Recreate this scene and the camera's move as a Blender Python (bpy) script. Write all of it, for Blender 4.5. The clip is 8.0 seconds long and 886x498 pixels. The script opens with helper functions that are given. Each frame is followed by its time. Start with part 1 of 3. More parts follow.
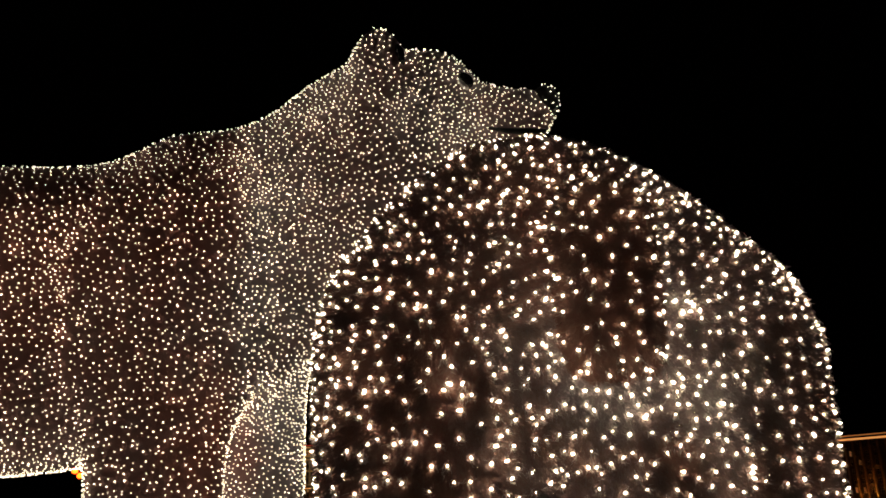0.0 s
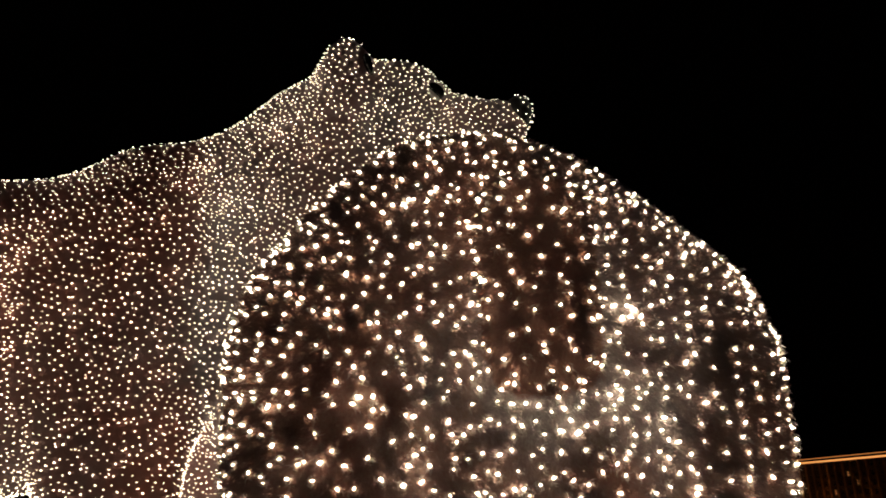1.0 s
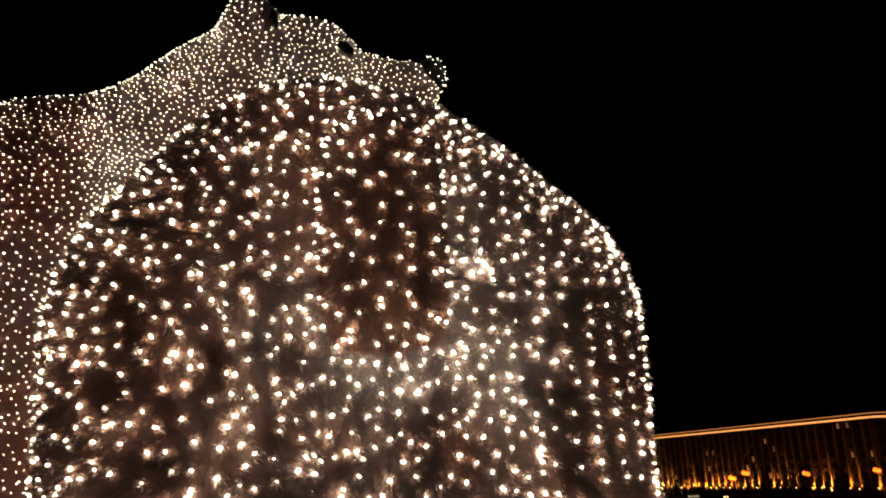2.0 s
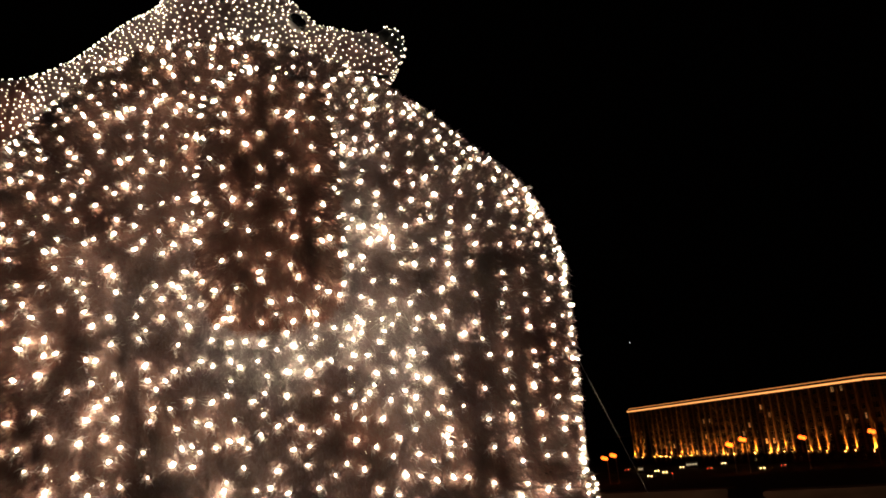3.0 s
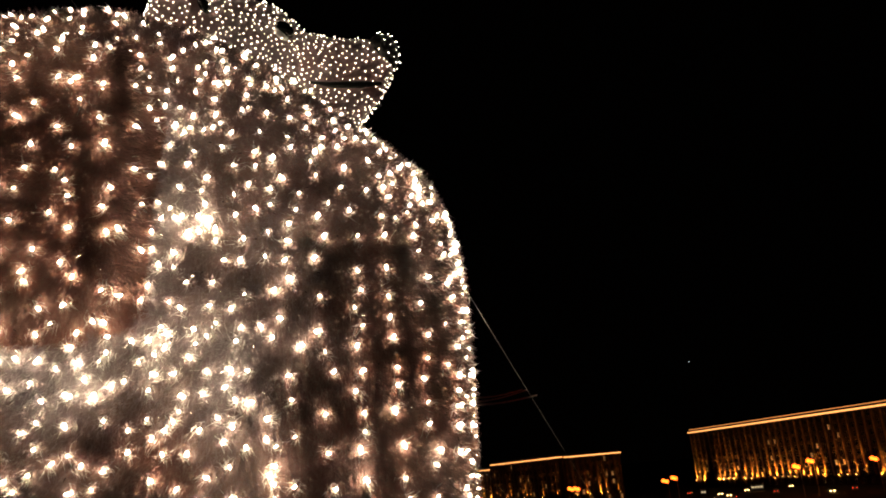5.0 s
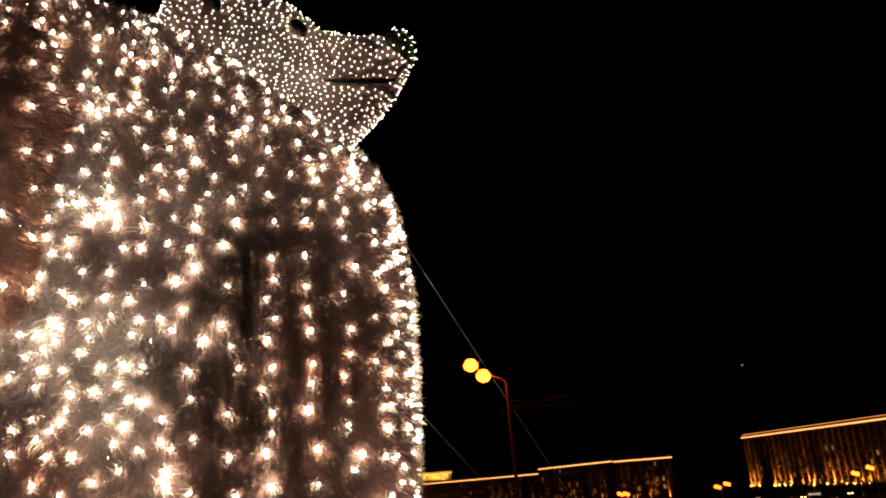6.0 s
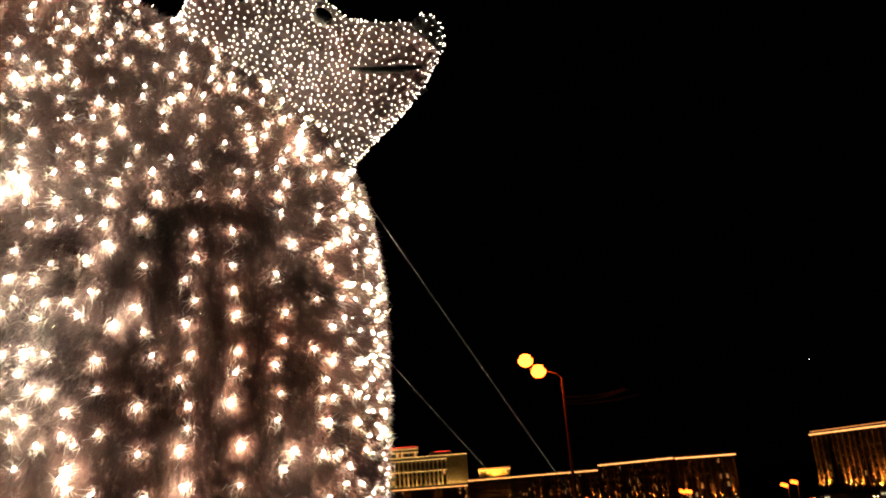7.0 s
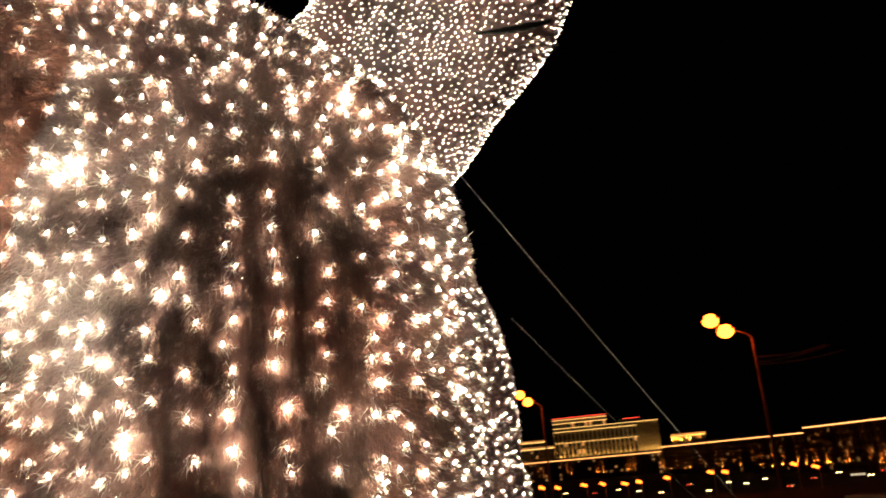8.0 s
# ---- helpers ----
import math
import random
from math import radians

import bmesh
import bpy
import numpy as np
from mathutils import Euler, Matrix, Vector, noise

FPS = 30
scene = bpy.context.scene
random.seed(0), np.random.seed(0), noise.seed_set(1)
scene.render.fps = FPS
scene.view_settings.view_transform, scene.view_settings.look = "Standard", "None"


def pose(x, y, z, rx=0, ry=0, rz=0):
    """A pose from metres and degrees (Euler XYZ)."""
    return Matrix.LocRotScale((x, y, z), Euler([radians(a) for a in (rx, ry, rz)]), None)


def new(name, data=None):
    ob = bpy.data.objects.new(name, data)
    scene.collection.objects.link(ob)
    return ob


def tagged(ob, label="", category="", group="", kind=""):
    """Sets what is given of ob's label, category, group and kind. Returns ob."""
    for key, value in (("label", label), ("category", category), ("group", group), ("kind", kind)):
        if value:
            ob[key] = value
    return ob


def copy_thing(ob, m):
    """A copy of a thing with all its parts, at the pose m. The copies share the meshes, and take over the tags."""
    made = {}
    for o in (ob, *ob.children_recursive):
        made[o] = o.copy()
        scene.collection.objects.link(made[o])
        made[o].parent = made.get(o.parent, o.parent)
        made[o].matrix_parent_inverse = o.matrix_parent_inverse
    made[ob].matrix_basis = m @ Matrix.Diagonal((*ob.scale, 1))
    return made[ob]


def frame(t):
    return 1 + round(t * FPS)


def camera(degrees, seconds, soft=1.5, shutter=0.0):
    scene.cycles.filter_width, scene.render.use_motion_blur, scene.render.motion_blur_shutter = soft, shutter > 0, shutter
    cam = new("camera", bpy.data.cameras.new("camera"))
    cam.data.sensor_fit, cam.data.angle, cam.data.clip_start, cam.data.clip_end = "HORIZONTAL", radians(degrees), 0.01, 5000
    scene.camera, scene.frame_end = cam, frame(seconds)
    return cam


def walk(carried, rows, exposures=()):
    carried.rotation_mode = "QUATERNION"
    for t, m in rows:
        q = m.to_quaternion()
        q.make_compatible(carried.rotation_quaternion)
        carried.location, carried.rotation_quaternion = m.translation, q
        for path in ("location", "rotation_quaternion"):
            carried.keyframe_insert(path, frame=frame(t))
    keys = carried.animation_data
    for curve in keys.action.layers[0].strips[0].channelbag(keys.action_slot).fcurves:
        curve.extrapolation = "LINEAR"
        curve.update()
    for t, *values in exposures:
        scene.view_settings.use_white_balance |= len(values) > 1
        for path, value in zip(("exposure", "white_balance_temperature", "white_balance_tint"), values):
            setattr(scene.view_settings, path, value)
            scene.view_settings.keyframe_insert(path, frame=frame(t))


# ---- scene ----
cam = camera(59.1, 8.0, soft=1.7, shutter=0.35)
METRES, EYE, TURN = 3.2, 1.6, -3.5
ROWS = [
    (0.0, 0.0, 0.0, 0.0, 0.55, 16.61, 1.83),
    (0.5, 0.0544, 0.0393, 0.0018, 1.47, 16.69, 2.02),
    (1.0, 0.0947, 0.0912, -0.0017, 0.3, 18.12, 2.17),
    (1.5, 0.1414, 0.129, -0.0073, -2.64, 17.22, 2.89),
    (2.0, 0.2063, 0.1514, -0.0129, -4.34, 15.87, 2.72),
    (3.5, 0.37, 0.2616, -0.0147, -3.86, 14.14, 5.86),
    (4.0, 0.4307, 0.2915, -0.0169, -2.62, 14.12, 4.99),
    (5.5, 0.5603, 0.4201, -0.0145, 1.23, 17.11, 5.29),
    (6.0, 0.6182, 0.4459, -0.0207, 3.18, 16.83, 4.58),
    (6.5, 0.6659, 0.4855, -0.0219, 5.11, 15.24, 4.01),
    (6.8, 0.6859, 0.5119, -0.022, 6.55, 15.59, 3.94),
    (7.0, 0.6982, 0.5291, -0.0223, 7.33, 16.83, 4.1),
    (7.3, 0.719, 0.5531, -0.0251, 8.95, 17.8, 4.36),
    (7.5, 0.7348, 0.5671, -0.0282, 12.31, 17.96, 5.56),
    (7.7, 0.7522, 0.5788, -0.0314, 16.6, 17.21, 5.85),
    (7.8, 0.7613, 0.5841, -0.033, 18.2, 16.61, 5.8),
    (8.0, 0.78, 0.594, -0.0361, 20.79, 15.79, 5.08),
]
EXPOSURES = [(0.0, -0.66), (0.7, -0.42), (2.0, -0.08), (4.0, 0.51), (5.5, 0.60), (7.0, 0.97), (7.5, 1.13), (8.0, 1.21)]
walk(cam, [(t, pose(0, 0, EYE, 0, 0, TURN) @ pose(METRES * x, METRES * y, METRES * z, 90 + pitch, roll, yaw)) for t, x, y, z, yaw, pitch, roll in ROWS], EXPOSURES)

# ---- night sky: next to black, a little city glow ----
world = bpy.data.worlds.new("night_sky")
scene.world = world
world.use_nodes = True
world.node_tree.nodes["Background"].inputs[0].default_value = (0.9, 0.55, 0.45, 1)
world.node_tree.nodes["Background"].inputs[1].default_value = 0.0002

BULB_GLOW = 62.0


# ---- materials ----
def material(name, colour, rough=0.8, metal=0.0, second=None, scale=3.0, bump=0.0, fine=40.0, glow=0.0, glow_colour=None, spread=(0.35, 0.65)):
    m = bpy.data.materials.new(name)
    m.use_nodes = True
    nt = m.node_tree
    b = nt.nodes["Principled BSDF"]
    b.inputs["Roughness"].default_value = rough
    b.inputs["Metallic"].default_value = metal
    b.inputs["Base Color"].default_value = (*colour, 1)
    if second or bump:
        tex = nt.nodes.new("ShaderNodeTexCoord")
    if second:
        n1 = nt.nodes.new("ShaderNodeTexNoise")
        n1.inputs["Scale"].default_value = scale
        n1.inputs["Detail"].default_value = 6
        nt.links.new(tex.outputs["Object"], n1.inputs["Vector"])
        ramp = nt.nodes.new("ShaderNodeMapRange")
        ramp.inputs["From Min"].default_value, ramp.inputs["From Max"].default_value = spread
        nt.links.new(n1.outputs["Fac"], ramp.inputs["Value"])
        mix = nt.nodes.new("ShaderNodeMix")
        mix.data_type = "RGBA"
        mix.inputs["A"].default_value, mix.inputs["B"].default_value = (*colour, 1), (*second, 1)
        nt.links.new(ramp.outputs["Result"], mix.inputs["Factor"])
        nt.links.new(mix.outputs["Result"], b.inputs["Base Color"])
    if bump:
        n2 = nt.nodes.new("ShaderNodeTexNoise")
        n2.inputs["Scale"].default_value = fine
        n2.inputs["Detail"].default_value = 4
        nt.links.new(tex.outputs["Object"], n2.inputs["Vector"])
        bp = nt.nodes.new("ShaderNodeBump")
        bp.inputs["Strength"].default_value = bump
        bp.inputs["Distance"].default_value = 0.02
        nt.links.new(n2.outputs["Fac"], bp.inputs["Height"])
        nt.links.new(bp.outputs["Normal"], b.inputs["Normal"])
    if glow:
        b.inputs["Emission Color"].default_value = (*(glow_colour or colour), 1)
        b.inputs["Emission Strength"].default_value = glow
    return m


def fur_material(name, dark, light, through_it=0.25):
    """Synthetic fur: the colour runs from dark to light by the mesh's tone, with hair-fine streaks."""
    m = bpy.data.materials.new(name)
    m.use_nodes = True
    nt = m.node_tree
    b = nt.nodes["Principled BSDF"]
    b.inputs["Roughness"].default_value = 0.55
    tone = nt.nodes.new("ShaderNodeAttribute")
    tone.attribute_name = "tone"
    tex = nt.nodes.new("ShaderNodeTexCoord")
    n1 = nt.nodes.new("ShaderNodeTexNoise")
    n1.inputs["Scale"].default_value, n1.inputs["Detail"].default_value = 5.0, 8
    nt.links.new(tex.outputs["Object"], n1.inputs["Vector"])
    stretch = nt.nodes.new("ShaderNodeMapping")
    stretch.inputs["Scale"].default_value = (160, 160, 35)
    nt.links.new(tex.outputs["Object"], stretch.inputs["Vector"])
    n2 = nt.nodes.new("ShaderNodeTexNoise")
    n2.inputs["Scale"].default_value, n2.inputs["Detail"].default_value = 1.0, 3
    nt.links.new(stretch.outputs["Vector"], n2.inputs["Vector"])
    add = nt.nodes.new("ShaderNodeMath")
    add.operation = "MULTIPLY_ADD"
    add.inputs[1].default_value = 0.9
    nt.links.new(n1.outputs["Fac"], add.inputs[0])
    nt.links.new(tone.outputs["Fac"], add.inputs[2])
    add2 = nt.nodes.new("ShaderNodeMath")
    add2.operation = "MULTIPLY_ADD"
    add2.inputs[1].default_value = 0.5
    nt.links.new(n2.outputs["Fac"], add2.inputs[0])
    nt.links.new(add.outputs[0], add2.inputs[2])
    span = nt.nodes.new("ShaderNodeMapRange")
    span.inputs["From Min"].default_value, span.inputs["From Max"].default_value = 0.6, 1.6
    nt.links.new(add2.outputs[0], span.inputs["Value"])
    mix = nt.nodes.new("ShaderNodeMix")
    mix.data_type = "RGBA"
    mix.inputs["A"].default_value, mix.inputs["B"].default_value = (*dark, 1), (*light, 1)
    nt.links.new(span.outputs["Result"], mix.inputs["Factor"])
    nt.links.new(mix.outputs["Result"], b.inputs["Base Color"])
    bp = nt.nodes.new("ShaderNodeBump")
    bp.inputs["Strength"].default_value, bp.inputs["Distance"].default_value = 0.6, 0.01
    nt.links.new(n2.outputs["Fac"], bp.inputs["Height"])
    nt.links.new(bp.outputs["Normal"], b.inputs["Normal"])
    if through_it:
        tr = nt.nodes.new("ShaderNodeBsdfTranslucent")
        nt.links.new(mix.outputs["Result"], tr.inputs["Color"])
        ms = nt.nodes.new("ShaderNodeMixShader")
        ms.inputs[0].default_value = through_it
        nt.links.new(b.outputs[0], ms.inputs[1])
        nt.links.new(tr.outputs[0], ms.inputs[2])
        nt.links.new(ms.outputs[0], nt.nodes["Material Output"].inputs["Surface"])
    return m


def glowing(name, colour, strength):
    return material(name, tuple(min(1, c) for c in colour), 0.4, glow=strength, glow_colour=colour)


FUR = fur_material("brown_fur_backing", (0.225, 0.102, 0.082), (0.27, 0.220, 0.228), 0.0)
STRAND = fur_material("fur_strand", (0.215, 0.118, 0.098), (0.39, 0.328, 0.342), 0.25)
# near-white fibres: bulb glow put into the colour of the nearby fur
TUFT = fur_material("bulb_glow_fibre", (0.62, 0.55, 0.51), (0.86, 0.82, 0.80), 0.5)
FAR_FUR = fur_material("short_fur", (0.270, 0.082, 0.062), (0.215, 0.172, 0.192), 0.0)
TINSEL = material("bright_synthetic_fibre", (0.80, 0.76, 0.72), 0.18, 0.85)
EYE_EAR_BLACK = material("black_eye_and_ear_hollow", (0.01, 0.01, 0.01), 0.15)
EYE_WHITE = material("white_eye", (0.75, 0.68, 0.64), 0.5)
NOSE_BLACK = material("black_nose", (0.012, 0.011, 0.011), 0.6, second=(0.02, 0.018, 0.018))
BULBS = [glowing("warm_white_bulb", (1.0, 0.85, 0.56), BULB_GLOW * k) for k in (0.7, 1.0, 1.3)]
LARGE_BULBS = [glowing("warm_white_globe_bulb", (1.0, 0.84, 0.58), 11.0 * k) for k in (0.5, 0.9, 1.5)]
STEEL = material("galvanised_steel", (0.45, 0.45, 0.46), 0.4, 0.7, second=(0.3, 0.3, 0.31), scale=8)
WIRE = material("bare_overhead_wire", (0.8, 0.7, 0.62), 0.5, second=(0.65, 0.56, 0.5), scale=2)
ROPE = material("dull_grey_rope", (0.34, 0.33, 0.32), 0.6, second=(0.24, 0.23, 0.23), scale=20)
LAMP_STEEL = material("painted_lamp_steel", (0.42, 0.36, 0.31), 0.5, 0.1, second=(0.3, 0.25, 0.22), scale=4)
SODIUM = glowing("sodium_glow", (1.0, 0.075, 0.005), 18.0)
SODIUM_FAR = glowing("far_sodium_glow", (1.0, 0.11, 0.009), 4.5)
# wall darker, pilasters paler: narrow uplight streaks put into the colour
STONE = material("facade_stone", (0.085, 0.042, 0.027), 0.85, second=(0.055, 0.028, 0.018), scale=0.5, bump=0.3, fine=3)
PILASTER_STONE = material("streak_pale_pilaster_stone", (0.30, 0.17, 0.095), 0.85, second=(0.21, 0.115, 0.065), scale=0.5, bump=0.3, fine=3)
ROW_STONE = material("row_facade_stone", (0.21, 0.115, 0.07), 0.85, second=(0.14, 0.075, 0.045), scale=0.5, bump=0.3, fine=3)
# pale stone darkened: shade behind the columns put into the colour
SHADED_STONE = material("shaded_pale_stone", (0.22, 0.175, 0.11), 0.85, second=(0.16, 0.125, 0.08), scale=0.4, bump=0.3, fine=3)
PALE_STONE = material("pale_facade_stone", (0.50, 0.42, 0.30), 0.85, second=(0.38, 0.31, 0.21), scale=0.4, bump=0.3, fine=3)
ROOF = material("roof_metal", (0.09, 0.08, 0.075), 0.6, second=(0.06, 0.05, 0.05), scale=0.6)
GLASS = material("dark_window_glass", (0.015, 0.017, 0.02), 0.08)
FRAME = material("window_frame", (0.30, 0.25, 0.20), 0.6)
LIT = glowing("lit_window", (1.0, 0.50, 0.17), 0.22)
STRIP = glowing("cornice_strip_light", (1.0, 0.40, 0.11), 1.2)
STRIP_TOP = glowing("parapet_strip_light", (1.0, 0.36, 0.09), 0.45)
STRIP_PALE = glowing("pale_strip_light", (1.0, 0.56, 0.15), 1.0)
STRIP_RED = glowing("red_strip_light", (1.0, 0.06, 0.03), 1.5)
UPLIGHT = glowing("facade_uplight", (1.0, 0.38, 0.05), 10000.0)
UPLIGHT_DIM = glowing("small_facade_uplight", (1.0, 0.38, 0.055), 2000.0)
FLOOD = glowing("floodlight_glow", (1.0, 0.55, 0.14), 34.0)
HEADLIGHT = glowing("headlight_glow", (1.0, 0.66, 0.26), 7.0)
SHOP = glowing("shop_window_light", (1.0, 0.80, 0.5), 0.28)
TAILLIGHT = glowing("taillight_glow", (1.0, 0.05, 0.02), 3.0)
SIGNAL_GREEN = glowing("green_signal_glow", (0.05, 1.0, 0.45), 4.0)
CAR_PAINT = material("car_paint", (0.06, 0.06, 0.065), 0.3, 0.3, second=(0.05, 0.05, 0.055))
TYRE = material("tyre_rubber", (0.02, 0.02, 0.02), 0.9)
PAVING = material("dark_granite_paving", (0.06, 0.055, 0.05), 0.8, second=(0.04, 0.037, 0.034), scale=0.4, bump=0.4, fine=15)
GRANITE = material("red_granite", (0.42, 0.20, 0.11), 0.6, second=(0.30, 0.13, 0.07), scale=2, bump=0.3)
STAR = glowing("star_light", (1.0, 0.95, 0.9), 3.0)


# ---- mesh helpers ----
def mesh_from(name, verts, faces, mats, smooth=False, slots=None):
    me = bpy.data.meshes.new(name)
    me.from_pydata([tuple(map(float, v)) for v in verts], [], [tuple(map(int, f)) for f in faces])
    for m in mats:
        me.materials.append(m)
    if slots is not None:
        me.polygons.foreach_set("material_index", np.asarray(slots, dtype=np.int32))
    me.polygons.foreach_set("use_smooth", np.full(len(me.polygons), smooth))
    me.update()
    return me


def part(name, bm, mat, parent, label=""):
    me = bpy.data.meshes.new(name)
    bm.to_mesh(me)
    bm.free()
    me.materials.append(mat)
    ob = new(name, me)
    ob.parent = parent
    return tagged(ob, label) if label else ob


def shared(name, me, parent, m):
    ob = new(name, me)
    ob.parent = parent
    ob.matrix_basis = m
    return ob


def box(bm, x0, x1, y0, y1, z0, z1, bevel=0.0):
    r = bmesh.ops.create_cube(bm, size=1, matrix=Matrix.Translation(((x0 + x1) / 2, (y0 + y1) / 2, (z0 + z1) / 2)) @ Matrix.Diagonal((abs(x1 - x0), abs(y1 - y0), abs(z1 - z0), 1)))
    if bevel:
        edges = list({e for v in r["verts"] for e in v.link_edges})
        bmesh.ops.bevel(bm, geom=edges, offset=bevel, segments=2, affect="EDGES")
    return bm


def tube(bm, path, radii, n=10):
    """A round bar along a path, with a radius at each point."""
    rings = []
    for i, p in enumerate(path):
        p = Vector(p)
        a, b = Vector(path[max(i - 1, 0)]), Vector(path[min(i + 1, len(path) - 1)])
        q = (b - a).to_track_quat("Z", "Y")
        r = radii[i] if hasattr(radii, "__len__") else radii
        rings.append([bm.verts.new(p + q @ Vector((r * math.cos(2 * math.pi * k / n), r * math.sin(2 * math.pi * k / n), 0))) for k in range(n)])
    for a, b in zip(rings, rings[1:]):
        for k in range(n):
            bm.faces.new((a[k], a[(k + 1) % n], b[(k + 1) % n], b[k]))
    bm.faces.new(rings[0][::-1])
    bm.faces.new(rings[-1])
    return bm


def thing(name, label, category, at=(0, 0, 0), turn=0.0, group="", kind=""):
    ob = new(name)
    ob.empty_display_size = 0.2
    ob.matrix_basis = pose(*at, 0, 0, turn)
    return tagged(ob, label, category, group, kind)


# ---- sculpted forms: smooth blends of solids, skinned on a lattice ----
def lerp(x, xs, ys, soft=0.12):
    """A softened curve through a few stations."""
    g = np.linspace(xs[0] - 1, xs[-1] + 1, 1200)
    v = np.interp(g, xs, ys)
    n = max(1, int(soft / (g[1] - g[0])))
    k = np.ones(n) / n
    for _ in range(2):
        v = np.convolve(np.pad(v, n, mode="edge"), k, mode="same")[n:-n]
    return np.interp(x, g, v)


def ellipsoid(p, c, r, n=2.0):
    d = [np.abs((p[i] - c[i]) / r[i]) ** n for i in range(3)]
    return ((d[0] + d[1] + d[2]) ** (1 / n) - 1) * min(r)


def column(p, foot, top, r0, r1, wide=1.0):
    """A tapered leg from foot to top; wide: how much longer it is along x than y."""
    a, b = np.array(foot, float), np.array(top, float)
    t = np.clip((p[2] - a[2]) / (b[2] - a[2]), 0, 1)
    dx, dy = p[0] - (a[0] + t * (b[0] - a[0])), p[1] - (a[1] + t * (b[1] - a[1]))
    r = r0 + t * (r1 - r0)
    side = np.sqrt((dx / wide) ** 2 + dy ** 2) - r
    return np.maximum(side, np.maximum(a[2] - p[2], p[2] - b[2]))


def blend(a, b, k):
    h = np.clip(0.5 + 0.5 * (b - a) / k, 0, 1)
    return b + (a - b) * h - k * h * (1 - h)


def skin(f, lo, hi, h):
    """Verts and quads of the surface f = 0, by averaging the crossings in each cell of a lattice."""
    ax = [np.arange(lo[i], hi[i] + h, h) for i in range(3)]
    p = np.meshgrid(*ax, indexing="ij")
    v = f(p)
    inside = v < 0
    n = v.shape
    total, count = np.zeros((*[s - 1 for s in n], 3)), np.zeros([s - 1 for s in n])
    crossings = []
    for a in range(3):
        s0, s1 = [slice(None)] * 3, [slice(None)] * 3
        s0[a], s1[a] = slice(0, -1), slice(1, None)
        cross = inside[tuple(s0)] != inside[tuple(s1)]
        idx = np.argwhere(cross)
        va, vb = v[tuple(s0)][cross], v[tuple(s1)][cross]
        pt = idx.astype(float)
        pt[:, a] += va / (va - vb)
        crossings.append((a, idx, inside[tuple(s0)][cross]))
        o = [b for b in range(3) if b != a]
        for i in (0, -1):
            for j in (0, -1):
                c = idx.copy()
                c[:, o[0]] += i
                c[:, o[1]] += j
                ok = np.all((c >= 0) & (c < np.array(count.shape)), axis=1)
                np.add.at(total, tuple(c[ok].T), pt[ok])
                np.add.at(count, tuple(c[ok].T), 1)
    used = count > 0
    number = np.full(count.shape, -1)
    number[used] = np.arange(used.sum())
    verts = np.array(lo) + h * total[used] / count[used][:, None]
    quads = []
    for a, idx, low_in in crossings:
        o = [(a + 1) % 3, (a + 2) % 3]
        ring = []
        for i, j in ((-1, -1), (0, -1), (0, 0), (-1, 0)):
            c = idx.copy()
            c[:, o[0]] += i
            c[:, o[1]] += j
            c = np.clip(c, 0, np.array(count.shape) - 1)
            ring.append(number[tuple(c.T)])
        q = np.stack(ring, 1)
        q[~low_in] = q[~low_in][:, ::-1]
        quads.append(q[(q >= 0).all(1)])
    return verts, np.concatenate(quads)


def slope(f, pts, e=0.02):
    out = []
    for i in range(3):
        d = np.zeros(3)
        d[i] = e
        out.append(f(list((pts + d).T)) - f(list((pts - d).T)))
    g = np.stack(out, 1)
    return g / np.maximum(np.linalg.norm(g, axis=1, keepdims=True), 1e-9)


def scatter(verts, quads, number, rng):
    """Points strewn evenly over the quads."""
    a, b, c, d = (verts[quads[:, i]] for i in range(4))
    area = np.linalg.norm(np.cross(c - a, d - b), axis=1)
    pick = rng.choice(len(quads), number, p=area / area.sum())
    u, w = rng.random((2, number, 1))
    return (a[pick] * (1 - u) + b[pick] * u) * (1 - w) + (d[pick] * (1 - u) + c[pick] * u) * w


def thin(points, gap):
    """Keeps points, in their order, that lie at least gap (one value a point) from those kept before."""
    cell = float(np.max(gap))
    kept, grid = [], {}
    for i, (p, g) in enumerate(zip(points.tolist(), gap.tolist())):
        k = (int(p[0] // cell), int(p[1] // cell), int(p[2] // cell))
        near = False
        for x in (k[0] - 1, k[0], k[0] + 1):
            for y in (k[1] - 1, k[1], k[1] + 1):
                for z in (k[2] - 1, k[2], k[2] + 1):
                    for o in grid.get((x, y, z), ()):
                        if (p[0] - o[0]) ** 2 + (p[1] - o[1]) ** 2 + (p[2] - o[2]) ** 2 < g * g:
                            near = True
                            break
                    if near:
                        break
                if near:
                    break
            if near:
                break
        if not near:
            grid.setdefault(k, []).append(p)
            kept.append(i)
    return np.array(kept)


